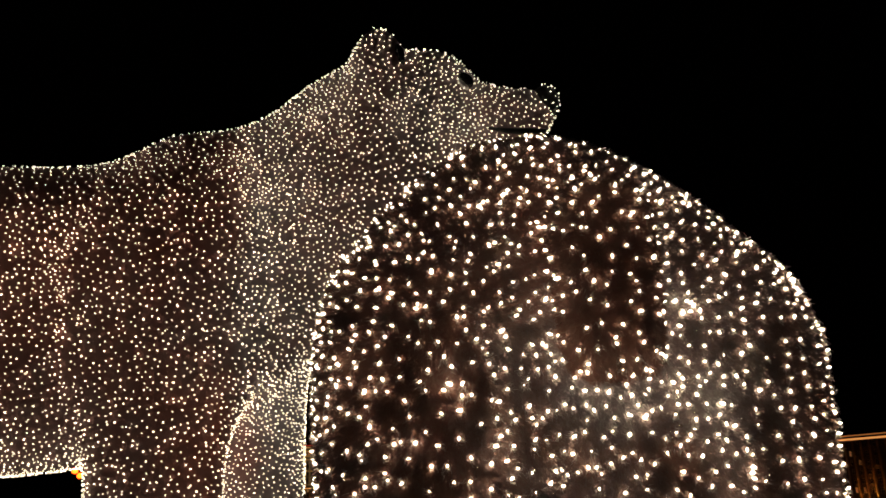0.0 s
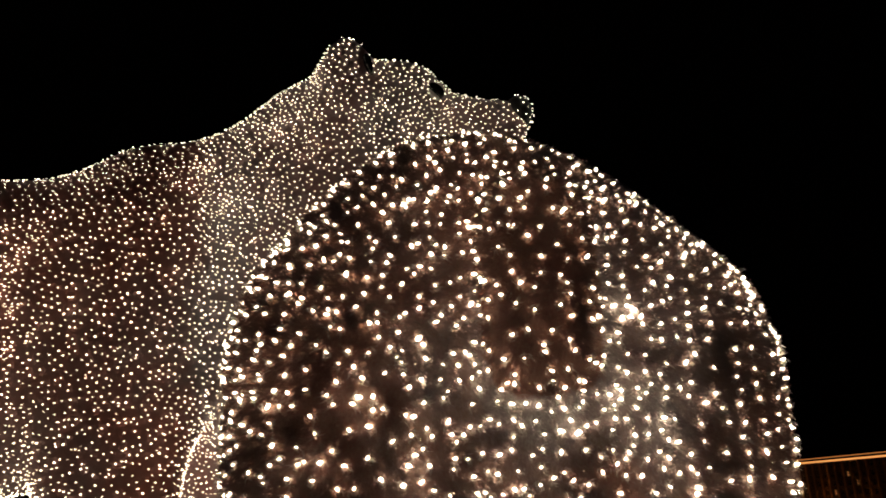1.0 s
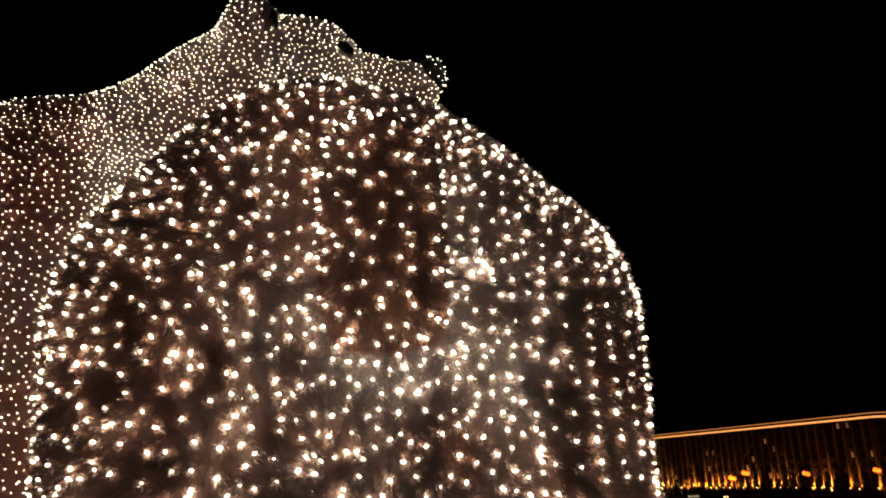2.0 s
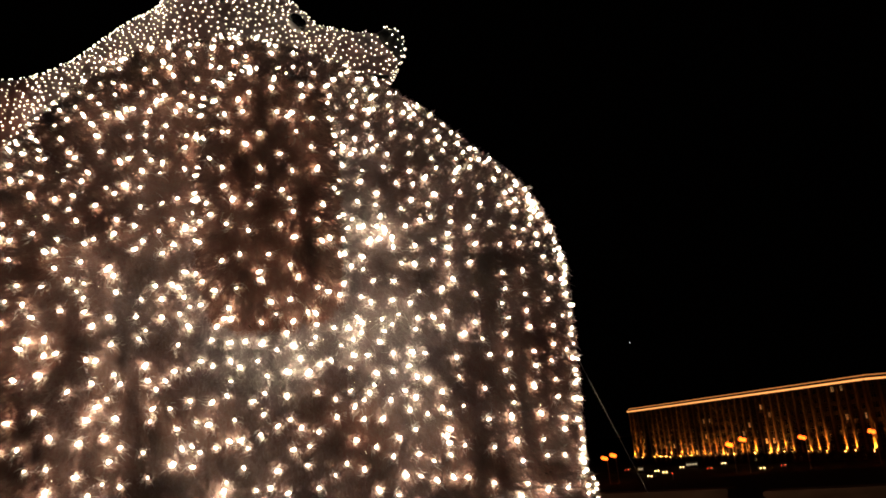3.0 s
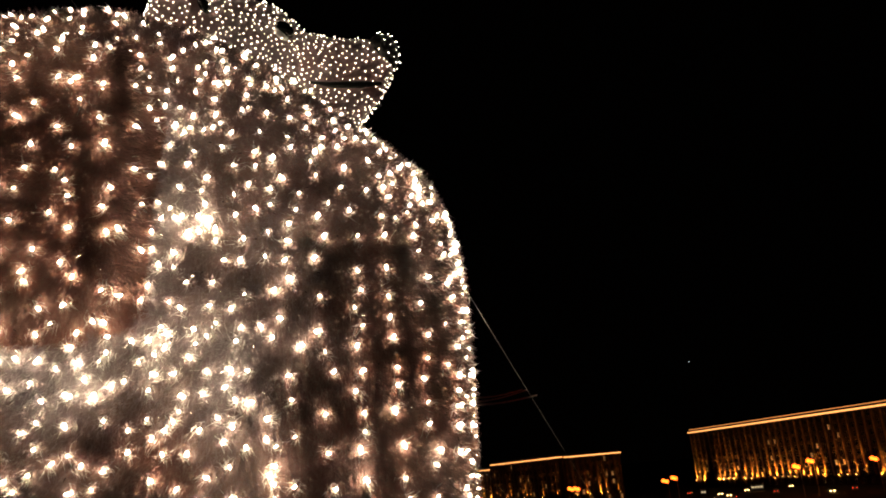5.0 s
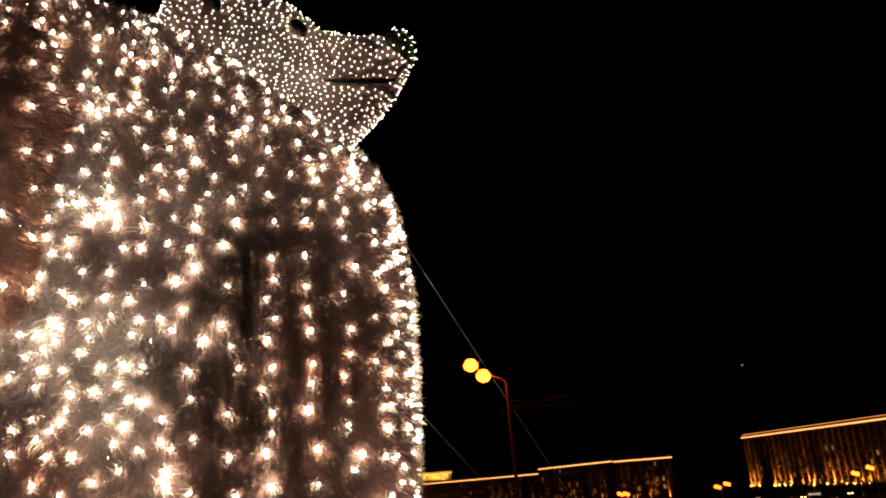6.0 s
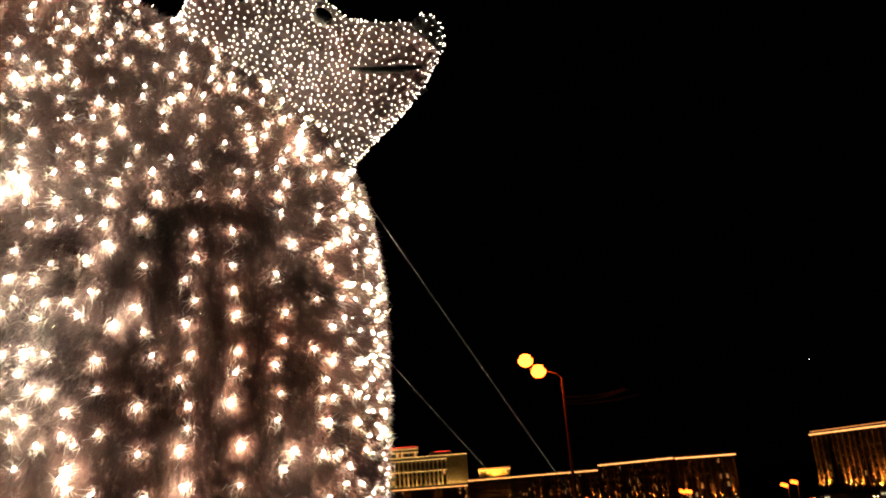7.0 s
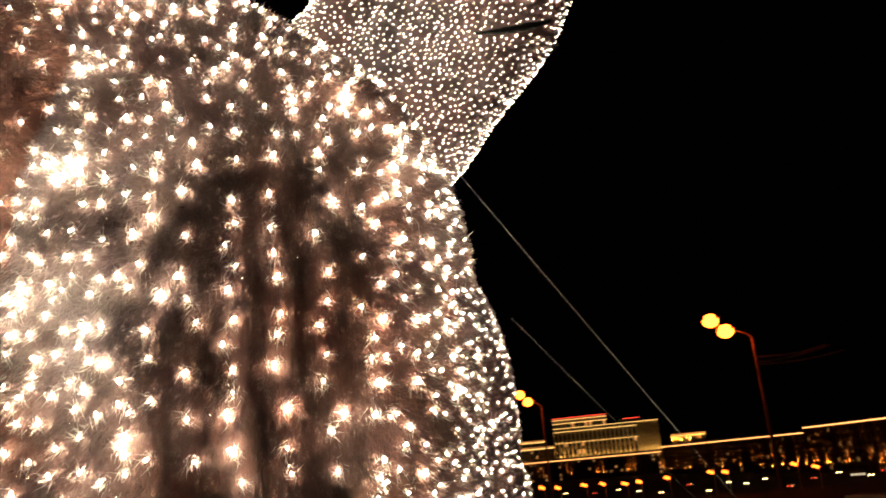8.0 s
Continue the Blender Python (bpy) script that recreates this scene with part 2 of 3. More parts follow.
def bulbs(name, pts, way, radius, length, rng, label, mats, loose=0.55, grow=1.0):
    """One mesh of small pointed bulbs, six-sided, leaning at random from the surface."""
    n = len(pts)
    lean = way + rng.normal(0, loose, (n, 3))
    lean /= np.linalg.norm(lean, axis=1, keepdims=True)
    u = np.cross(lean, rng.normal(0, 1, (n, 3)))
    u /= np.linalg.norm(u, axis=1, keepdims=True)
    w = np.cross(lean, u)
    size = rng.uniform(0.65, 1.25, (n, 1)) * np.reshape(grow, (-1, 1))
    rings = [pts]
    for along, wide in ((0.15, 0.85), (0.75, 1.0)):
        for k in range(5):
            s, c = math.sin(2 * math.pi * k / 5), math.cos(2 * math.pi * k / 5)
            rings.append(pts + lean * length * along * size + (u * c + w * s) * radius * wide * size)
    rings.append(pts + lean * length * size)
    verts = np.stack(rings, 1).reshape(-1, 3)
    tris = []
    for k in range(5):
        j = (k + 1) % 5
        tris += [(0, 1 + j, 1 + k), (1 + k, 1 + j, 6 + j), (1 + k, 6 + j, 6 + k), (11, 6 + k, 6 + j)]
    faces = (np.array(tris)[None] + 12 * np.arange(n)[:, None, None]).reshape(-1, 3)
    ob = new(name, mesh_from(name, verts, faces, mats, True, np.repeat(rng.choice(3, n, p=(0.25, 0.5, 0.25)), len(tris))))
    return tagged(ob, label, "string lights", kind="stuff")


def strands(pts, way, rng, length, width, ruffle=0.42):
    """Single-blade hairs, combed downwards and ruffled."""
    n = len(pts)
    lean = way * 0.75 + np.array([0, 0, -0.45]) + rng.normal(0, ruffle, (n, 3))
    lean /= np.linalg.norm(lean, axis=1, keepdims=True)
    side = np.cross(lean, rng.normal(0, 1, (n, 3)))
    side /= np.linalg.norm(side, axis=1, keepdims=True)
    long = length * rng.uniform(0.5, 1.3, (n, 1))
    v = np.stack([pts - side * width / 2, pts + side * width / 2, pts + lean * long], 1).reshape(-1, 3)
    return v, np.arange(3 * n).reshape(-1, 3)


def set_tone(me, values):
    at = me.attributes.new("tone", "FLOAT", "POINT")
    at.data.foreach_set("value", np.asarray(values, dtype=np.float32))


def lump(c, r, turn=None, segments=20):
    """A rounded lump as verts and faces."""
    bm = bmesh.new()
    bmesh.ops.create_uvsphere(bm, u_segments=segments, v_segments=segments // 2, radius=1)
    m = Matrix.Translation(c) @ (turn or Matrix()) @ Matrix.Diagonal((*r, 1))
    bm.transform(m)
    bm.verts.index_update()
    v = np.array([x.co for x in bm.verts])
    f = [tuple(x.index for x in q.verts) for q in bm.faces]
    bm.free()
    return v, f


def bar(path, radii, n=8):
    bm = tube(bmesh.new(), path, radii, n)
    bm.verts.index_update()
    v = np.array([x.co for x in bm.verts])
    f = [tuple(x.index for x in q.verts) for q in bm.faces]
    bm.free()
    return v, f


# ---- ground: a plaza on a rise, falling away to the avenue and on to the horizon ----
def ground_height(x, y):
    r = math.hypot(x, y)
    t = min(1, max(0, (r - 18) / 170))
    return -15.5 * t * t * (3 - 2 * t)


rings_r = [0, 4, 8, 12, 16, 20, 24, 28, 34, 42, 52, 66, 84, 105, 130, 160, 190, 206, 300, 600, 1200, 2400, 4500]
gv, gf = [(0, 0, 0)], []
for r in rings_r[1:]:
    for k in range(48):
        a = 2 * math.pi * k / 48
        gv.append((r * math.cos(a), r * math.sin(a), ground_height(r, 0)))
for k in range(48):
    gf.append((0, 1 + k, 1 + (k + 1) % 48))
for i in range(len(rings_r) - 2):
    for k in range(48):
        a, b = 1 + 48 * i, 1 + 48 * (i + 1)
        gf.append((a + k, b + k, b + (k + 1) % 48, a + (k + 1) % 48))
tagged(new("ground", mesh_from("ground", gv, gf, [PAVING], True)), "dark granite plaza falling away to an avenue at night", "ground", kind="structure")


# ---- the near bear: a cub seen from behind ----
CX, CY = 0.80, 3.8


def cub(p):
    x, y, z = p
    s = lerp(z, [0.3, 0.6, 1.0, 1.5, 1.9, 2.2, 2.4, 2.58, 2.78, 2.9, 3.05, 3.2, 3.28, 3.335, 3.45], [-0.3, 0.6, 0.93, 0.985, 1.0, 1.0, 0.98, 0.93, 0.785, 0.69, 0.55, 0.37, 0.225, 0.0, -0.5], 0.06)
    mid = CX - 0.10 * np.clip((z - 2.5) / 0.8, 0, 1)
    u = np.abs((x - mid) / np.where(x < mid, 1.185, 1.20))
    # the haunch on the low-x side swells further back than the other
    swell = np.clip((0.75 - x) / 0.5, 0, 1)
    deep = 0.60 + 0.17 * swell * swell * (3 - 2 * swell)
    flat = np.interp(z, [2.2, 2.6, 2.9, 3.2], [1.0, 0.86, 0.92, 1.0])
    n = np.interp(z, [2.2, 2.75], [3.0, 2.0])
    front = (u ** n + np.abs((y - CY) / (deep * flat)) ** n) ** (1 / n)
    k = np.interp(z, [2.2, 2.75], [2.8, 2.1])
    back = (u ** k + np.abs((y - CY) / 1.15) ** k) ** (1 / k)
    d = (np.where(y < CY, front, back) - s) * 0.6
    d = blend(d, ellipsoid(p, (CX, 4.9, 2.1), (0.76, 1.55, 1.05)), 0.2)
    d = blend(d, ellipsoid(p, (CX, 6.0, 1.75), (0.89, 0.75, 1.2), 2.3), 0.2)
    d = blend(d, ellipsoid(p, (CX, 6.85, 2.1), (0.45, 0.5, 0.43)), 0.2)
    d = blend(d, ellipsoid(p, (CX, 7.3, 1.98), (0.2, 0.3, 0.19)), 0.12)
    for side in (-1, 1):
        d = blend(d, ellipsoid(p, (CX + side * 0.36, 6.75, 2.5), (0.14, 0.08, 0.16)), 0.06)
        d = blend(d, column(p, (CX + side * 0.72, 3.85, 0), (CX + side * 0.68, 3.85, 1.3), 0.40, 0.5), 0.2)
        d = blend(d, column(p, (CX + side * 0.50, 6.15, 0), (CX + side * 0.50, 6.05, 1.3), 0.32, 0.36), 0.25)
    # creases under the tail and between the thighs
    d = np.maximum(d, -ellipsoid(p, (CX + 0.02, 3.02, 0.9), (0.10, 0.35, 0.75)))
    tail = (np.abs((x - 0.885) / 0.215) ** 4 + np.abs((z - 2.43) / 0.43) ** 4 + np.abs((y - 3.25) / 0.23) ** 3) ** 0.3 - 1
    return blend(d, tail * 0.15, 0.03)


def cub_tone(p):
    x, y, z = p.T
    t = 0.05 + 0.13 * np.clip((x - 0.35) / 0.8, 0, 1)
    # part grey fur, part bulb light and crease shade put into the tone
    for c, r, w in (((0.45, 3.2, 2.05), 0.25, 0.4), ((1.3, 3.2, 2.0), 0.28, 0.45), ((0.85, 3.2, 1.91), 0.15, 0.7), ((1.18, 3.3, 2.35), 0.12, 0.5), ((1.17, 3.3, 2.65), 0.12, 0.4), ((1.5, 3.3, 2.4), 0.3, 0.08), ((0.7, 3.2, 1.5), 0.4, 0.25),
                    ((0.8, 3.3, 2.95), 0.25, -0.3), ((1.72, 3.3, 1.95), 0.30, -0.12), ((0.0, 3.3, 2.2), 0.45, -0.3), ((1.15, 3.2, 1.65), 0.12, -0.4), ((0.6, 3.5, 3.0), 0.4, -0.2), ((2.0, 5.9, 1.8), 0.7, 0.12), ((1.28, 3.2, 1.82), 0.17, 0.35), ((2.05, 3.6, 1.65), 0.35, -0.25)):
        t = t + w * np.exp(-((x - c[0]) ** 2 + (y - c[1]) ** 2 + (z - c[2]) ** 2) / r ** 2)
    # the tail is all brown; pale fur at its edge, part painted bulb light
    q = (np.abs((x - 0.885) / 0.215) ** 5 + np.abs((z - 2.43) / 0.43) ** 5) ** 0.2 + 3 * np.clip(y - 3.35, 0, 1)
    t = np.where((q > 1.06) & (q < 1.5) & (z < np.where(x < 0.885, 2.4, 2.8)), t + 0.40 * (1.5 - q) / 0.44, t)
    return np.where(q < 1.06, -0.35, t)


rng = np.random.default_rng(7)
verts, quads = skin(cub, (-0.75, 2.8, 0.0), (2.4, 7.75, 3.7), 0.035)
at = scatter(verts, quads, 60000, rng)
# on the flat of the haunch the strings hang in upright rows
rows_here = (at[:, 0] > 1.45) & (at[:, 0] < 1.9) & (at[:, 2] < 2.3) & (at[:, 1] < 3.7) & (rng.random(len(at)) < 0.94)
at[rows_here, 0] = np.round(at[rows_here, 0] / 0.092) * 0.092 + rng.normal(0, 0.009, rows_here.sum())
at = at[cub(list(at.T)) < 0.05]
at = at - slope(cub, at) * cub(list(at.T))[:, None]
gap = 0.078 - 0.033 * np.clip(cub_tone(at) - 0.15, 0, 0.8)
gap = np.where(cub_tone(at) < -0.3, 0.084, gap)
gap = np.where(at[:, 1] > 4.6, 0.095, gap)
lie = slope(cub, at)
gap = gap * (1 + 0.6 * np.clip((lie[:, 2] - 0.35) / 0.4, 0, 1))
# none on the steep sides of the tail
tail_side = (np.abs(lie[:, 0]) > 0.66) & (rng.random(len(at)) < 0.72) & (np.abs(at[:, 0] - 0.885) < 0.27) & (np.abs(at[:, 2] - 2.43) < 0.45)
at, gap = at[~tail_side], gap[~tail_side]
gap = gap * np.where(rng.random(len(gap)) < 0.05, 0.2, rng.uniform(0.55, 1.25, len(gap)))
in_rows = (at[:, 0] > 1.45) & (at[:, 0] < 1.9) & (at[:, 2] < 2.3) & (at[:, 1] < 3.7)
gap = np.where(in_rows, 0.066 * rng.uniform(0.7, 1.2, len(gap)), gap)
at = at[thin(at, gap)]
way = slope(cub, at)
bulbs("string_lights", at + way * 0.013, way, 0.0034, 0.016, rng, "warm white bulbs strung all over the bear cub", BULBS, 0.9, np.where(at[:, 1] > 3.9, 0.64, 0.90 * np.exp(rng.normal(0, 0.16, len(at)))))

hair_at = scatter(verts, quads, 1300000, rng)
keep = (rng.random(len(hair_at)) < np.where((hair_at[:, 2] > 0.9) & ((hair_at[:, 1] < 4.3) | (hair_at[:, 0] > 1.35)), 1.0, 0.15))
hair_at = hair_at[keep]
hv, hf = strands(hair_at, slope(cub, hair_at), rng, 0.036, 0.0018, 0.32)
# pale tufts round each bulb draw its glow as short rays
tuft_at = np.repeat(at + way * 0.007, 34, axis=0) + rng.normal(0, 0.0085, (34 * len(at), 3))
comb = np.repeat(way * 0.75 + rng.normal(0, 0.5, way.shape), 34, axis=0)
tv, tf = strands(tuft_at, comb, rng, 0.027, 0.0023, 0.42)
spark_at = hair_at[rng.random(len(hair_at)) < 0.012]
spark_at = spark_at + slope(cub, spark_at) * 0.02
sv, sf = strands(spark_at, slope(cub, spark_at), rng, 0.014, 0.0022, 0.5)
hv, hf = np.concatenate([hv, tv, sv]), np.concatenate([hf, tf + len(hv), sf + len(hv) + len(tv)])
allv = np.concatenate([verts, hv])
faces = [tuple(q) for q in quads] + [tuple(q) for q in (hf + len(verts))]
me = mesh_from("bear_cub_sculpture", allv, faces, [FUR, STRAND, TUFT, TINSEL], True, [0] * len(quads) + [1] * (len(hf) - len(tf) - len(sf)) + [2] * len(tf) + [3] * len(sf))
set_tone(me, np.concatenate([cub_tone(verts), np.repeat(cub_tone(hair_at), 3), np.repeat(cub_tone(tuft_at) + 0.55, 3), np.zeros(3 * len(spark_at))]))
tagged(new("bear_cub_sculpture", me), "brown shaggy fur bear cub figure seen from behind, wrapped in lights", "sculpture")


# ---- the far bear: a large one, in profile ----
YC = 9.3
TOP_X = [-8.0, -7.6, -7.0, -6.0, -4.9, -4.0, -3.5, -2.64, -1.8, -1.44, -1.02, -0.43, 0.1, 0.55, 0.77, 0.95, 1.13, 1.5, 1.84, 2.0, 2.09]
TOP_Z = [4.2, 4.8, 5.2, 5.38, 5.42, 5.38, 5.40, 5.69, 5.91, 6.12, 6.53, 6.92, 7.03, 7.06, 6.98, 6.80, 6.62, 6.54, 6.53, 6.45, 6.3]
LOW_X = [-8.0, -7.6, -7.0, -6.0, -4.4, -3.5, -2.0, -1.2, -0.5, 0.3, 0.73, 1.1, 1.49, 1.80, 1.96, 2.09]
LOW_Z = [4.1, 3.4, 2.6, 1.95, 1.82, 1.9, 2.2, 2.9, 3.6, 4.25, 4.58, 5.0, 5.36, 5.68, 5.92, 6.15]
WIDE_X = [-8.0, -7.6, -7.0, -6.0, -4.5, -3.0, -2.0, -1.0, -0.4, 0.3, 0.75, 1.1, 1.5, 1.87, 2.0, 2.09]
WIDE = [0.1, 0.7, 1.05, 1.25, 1.25, 1.3, 1.25, 1.02, 0.88, 0.8, 0.62, 0.44, 0.38, 0.3, 0.22, 0.06]


def bear(p):
    x, y, z = p
    top, low, wide = lerp(x, TOP_X, TOP_Z, 0.1), lerp(x, LOW_X, LOW_Z, 0.1), lerp(x, WIDE_X, WIDE, 0.1)
    mid, half = (top + low) / 2, np.maximum((top - low) / 2, 0.05)
    r = (np.abs((y - YC) / wide) ** 2.4 + np.abs((z - mid) / half) ** 2.4) ** (1 / 2.4) - 1
    d = np.maximum(r * np.minimum(wide, half) * 0.8, np.maximum(x - 2.08, -8.0 - x))
    d = blend(d, ellipsoid(p, (-2.36, YC - 0.67, 3.9), (1.10, 0.75, 1.70)), 0.1)
    d = blend(d, ellipsoid(p, (-2.3, YC + 0.65, 4.0), (0.92, 0.75, 1.65)), 0.2)
    d = blend(d, ellipsoid(p, (-6.5, YC - 0.65, 3.2), (1.05, 0.75, 1.5)), 0.2)
    d = blend(d, ellipsoid(p, (-6.5, YC + 0.65, 3.2), (1.05, 0.75, 1.5)), 0.2)
    for foot, head, r0, r1, w in (((-2.5, 8.55, 0), (-2.58, 8.6, 3.2), 0.48, 0.5, 1.4), ((-1.66, 9.95, 0), (-1.72, 9.9, 3.3), 0.48, 0.54, 1.0), ((-6.3, 8.55, 0), (-6.5, 8.6, 3.0), 0.5, 0.6, 1.2), ((-7.0, 10.0, 0), (-6.9, 9.95, 3.0), 0.48, 0.55, 1.2)):
        d = blend(d, column(p, foot, head, r0, r1, w), 0.3)
        d = blend(d, ellipsoid(p, (foot[0] + 0.25, foot[1], 0.22), (0.75, 0.5, 0.24)), 0.1)
    for side, at_x, up in ((-1, -0.17, 6.70), (1, -0.12, 6.82)):
        d = blend(d, ellipsoid(p, (at_x - 0.03, YC + side * 0.68, up - 0.01), (0.215, 0.17, 0.345)), 0.30)
    return d


def bear_tone(p):
    x, y, z = p.T
    head = np.clip((x + 1.84 + 0.09 * np.sin(2.6 * z)) / 0.28, 0, 1)
    # paler towards the head, low down and on the far foreleg
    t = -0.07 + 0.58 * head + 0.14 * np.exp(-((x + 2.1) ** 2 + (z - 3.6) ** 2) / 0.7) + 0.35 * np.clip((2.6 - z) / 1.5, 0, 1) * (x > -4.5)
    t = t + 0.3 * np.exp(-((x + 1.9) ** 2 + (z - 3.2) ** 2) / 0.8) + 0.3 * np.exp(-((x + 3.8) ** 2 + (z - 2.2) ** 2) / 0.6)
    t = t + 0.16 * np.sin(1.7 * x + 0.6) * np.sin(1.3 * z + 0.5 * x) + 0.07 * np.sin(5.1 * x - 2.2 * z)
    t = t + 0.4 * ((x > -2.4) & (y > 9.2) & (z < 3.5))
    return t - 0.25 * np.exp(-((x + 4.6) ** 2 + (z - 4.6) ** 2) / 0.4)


verts, quads = skin(bear, (-8.2, 7.6, 0.0), (2.3, 11.0, 7.6), 0.06)
extra_v, extra_f, extra_s, base = [], [], [], len(verts)


def join(v, f, slot):
    global base
    extra_v.append(v)
    extra_f.extend(tuple(i + base for i in q) for q in f)
    extra_s.extend([slot] * len(f))
    base += len(v)


EYE_AT = Vector((0.86, 8.89, 6.44))
for side in (-1, 1):
    ey = YC + side * (YC - EYE_AT.y)
    join(*lump((EYE_AT.x - 0.06, ey + side * 0.02, EYE_AT.z - 0.055), (0.17, 0.115, 0.105), pose(0, 0, 0, 0, 40, 0)), 2)
    join(*lump((EYE_AT.x + 0.03, ey + side * 0.055, EYE_AT.z + 0.025), (0.125, 0.085, 0.085), pose(0, 0, 0, 0, 40, 0)), 1)
    # black lump stands in for the shade in the ear hollow
    join(*lump((0.07, YC + side * 0.72, 6.66), (0.065, 0.14, 0.16), pose(0, 0, 0, 0, -14, 0)), 1)
    # dark bar drawn in place of a mouth groove
    join(*bar([(1.15, YC + side * 0.47, 5.80), (1.4, YC + side * 0.425, 5.78), (1.7, YC + side * 0.36, 5.80), (1.92, YC + side * 0.26, 5.86)], [0.012, 0.035, 0.045, 0.02]), 3)
join(*lump((1.965, YC, 6.36), (0.20, 0.33, 0.215)), 3)
me = mesh_from("bear_sculpture", np.concatenate([verts, *extra_v]), [tuple(q) for q in quads] + extra_f, [FAR_FUR, EYE_EAR_BLACK, EYE_WHITE, NOSE_BLACK], True, [0] * len(quads) + extra_s)
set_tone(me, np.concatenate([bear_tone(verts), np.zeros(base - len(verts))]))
tagged(new("bear_sculpture", me), "large walking bear figure of dark brown fur covered in lights", "sculpture")

at = scatter(verts, quads, 200000, rng)
x, y, z = at.T
gap = np.where(x > -1.72, 0.062, 0.074)
gap = np.where((x > -1.72) & (x < -0.5), 0.055, gap)
gap = np.where((z < 3.2) & (x > -2.1), 0.072, gap)
gap = np.where((z > 5.0) & (x <= -1.72), 0.052, gap)
gap = np.where((np.abs(x + 1.72) < 0.06) & (z > 5), 0.055, gap)
edge = np.interp(z, [1.8, 2.2, 2.6, 3.9, 4.6], [-3.14, -3.26, -3.41, -3.50, -3.30]) + 0.03 * np.sin(6 * z)
gap = np.where((np.abs(x - edge) < 0.07) & (z < 4.5), 0.046, gap)
gap = np.where((x > -2.4) & (y > 9.2) & (z < 3.5), 0.050, gap)
gap = gap * rng.uniform(0.7, 1.15, len(at))
clear = np.ones(len(at), bool)
for side in (-1, 1):
    ey = YC + side * (YC - EYE_AT.y)
    clear &= (x - EYE_AT.x) ** 2 + (y - ey) ** 2 + (z - EYE_AT.z) ** 2 > 0.14 ** 2
    clear &= ((x - 0.02) / 0.1) ** 2 + ((y - YC - side * 0.66) / 0.2) ** 2 + ((z - 6.72) / 0.24) ** 2 > 1
clear &= ((x - 1.965) / 0.22) ** 2 + ((y - YC) / 0.35) ** 2 + ((z - 6.36) / 0.23) ** 2 > 1
clear &= ~((x > 1.2) & (np.abs(z - 5.80) < 0.045))
at, gap = at[clear], gap[clear]
gap = gap * np.where(rng.random(len(gap)) < 0.02, 0.35, 1)
gap = gap * (1 + 0.16 * np.sin(2.3 * at[:, 0] + 1.1 * at[:, 2]) * np.sin(1.9 * at[:, 2] - 0.8 * at[:, 0] + 1.0))
gap = gap * (1 + 0.9 * np.clip((slope(bear, at)[:, 2] - 0.3) / 0.4, 0, 1))
at = at[thin(at, gap)]
way = slope(bear, at)
# the black nose carries bulbs of its own
nv = rng.normal(0, 1, (900, 3))
nv /= np.linalg.norm(nv, axis=1, keepdims=True)
nv = nv[nv[:, 0] > -0.2]
np_at = np.array((1.965, YC, 6.36)) + nv * np.array((0.203, 0.333, 0.218))
few = thin(np_at, np.full(len(np_at), 0.075))
at, way = np.concatenate([at, np_at[few]]), np.concatenate([way, nv[few]])
bulbs("string_lights", at + way * 0.012, way, 0.0052, 0.014, rng, "warm white bulbs strung all over the large bear", LARGE_BULBS, 0.55, np.where((at[:, 0] < -1.85) & (at[:, 2] > 4.7), 0.72, 0.95))


# ---- guy ropes ----
def guy_rope(a, b, label):
    a, b = Vector(a), Vector(b)
    root = thing("guy_rope", label, "rope", b, group="guy ropes")
    n = 12
    path = [(a - b) * (i / n) - Vector((0, 0, 0.03 * math.sin(math.pi * i / n))) for i in range(n + 1)]
    part("rope", tube(bmesh.new(), path, 0.0010, 6), ROPE, root)
    part("peg", tube(bmesh.new(), [(0, 0, -0.1), (0, 0, 0.12), (0.0, 0, 0.14)], [0.012, 0.012, 0.006], 8), STEEL, root)


guy_rope((1.93, 4.13, 2.56), (3.58, 5.84, 0.0), "taut grey steel rope from the cub's flank to a ground peg")
guy_rope((1.72, 6.2, 2.3), (3.62, 5.96, 0.0), "taut grey steel rope from the cub's shoulder to a ground peg")


# ---- far things, placed by bearing and distance ----
def bearing(az, dist):
    a = radians(az)
    return 2.3 + dist * math.sin(a), 1.5 + dist * math.cos(a)


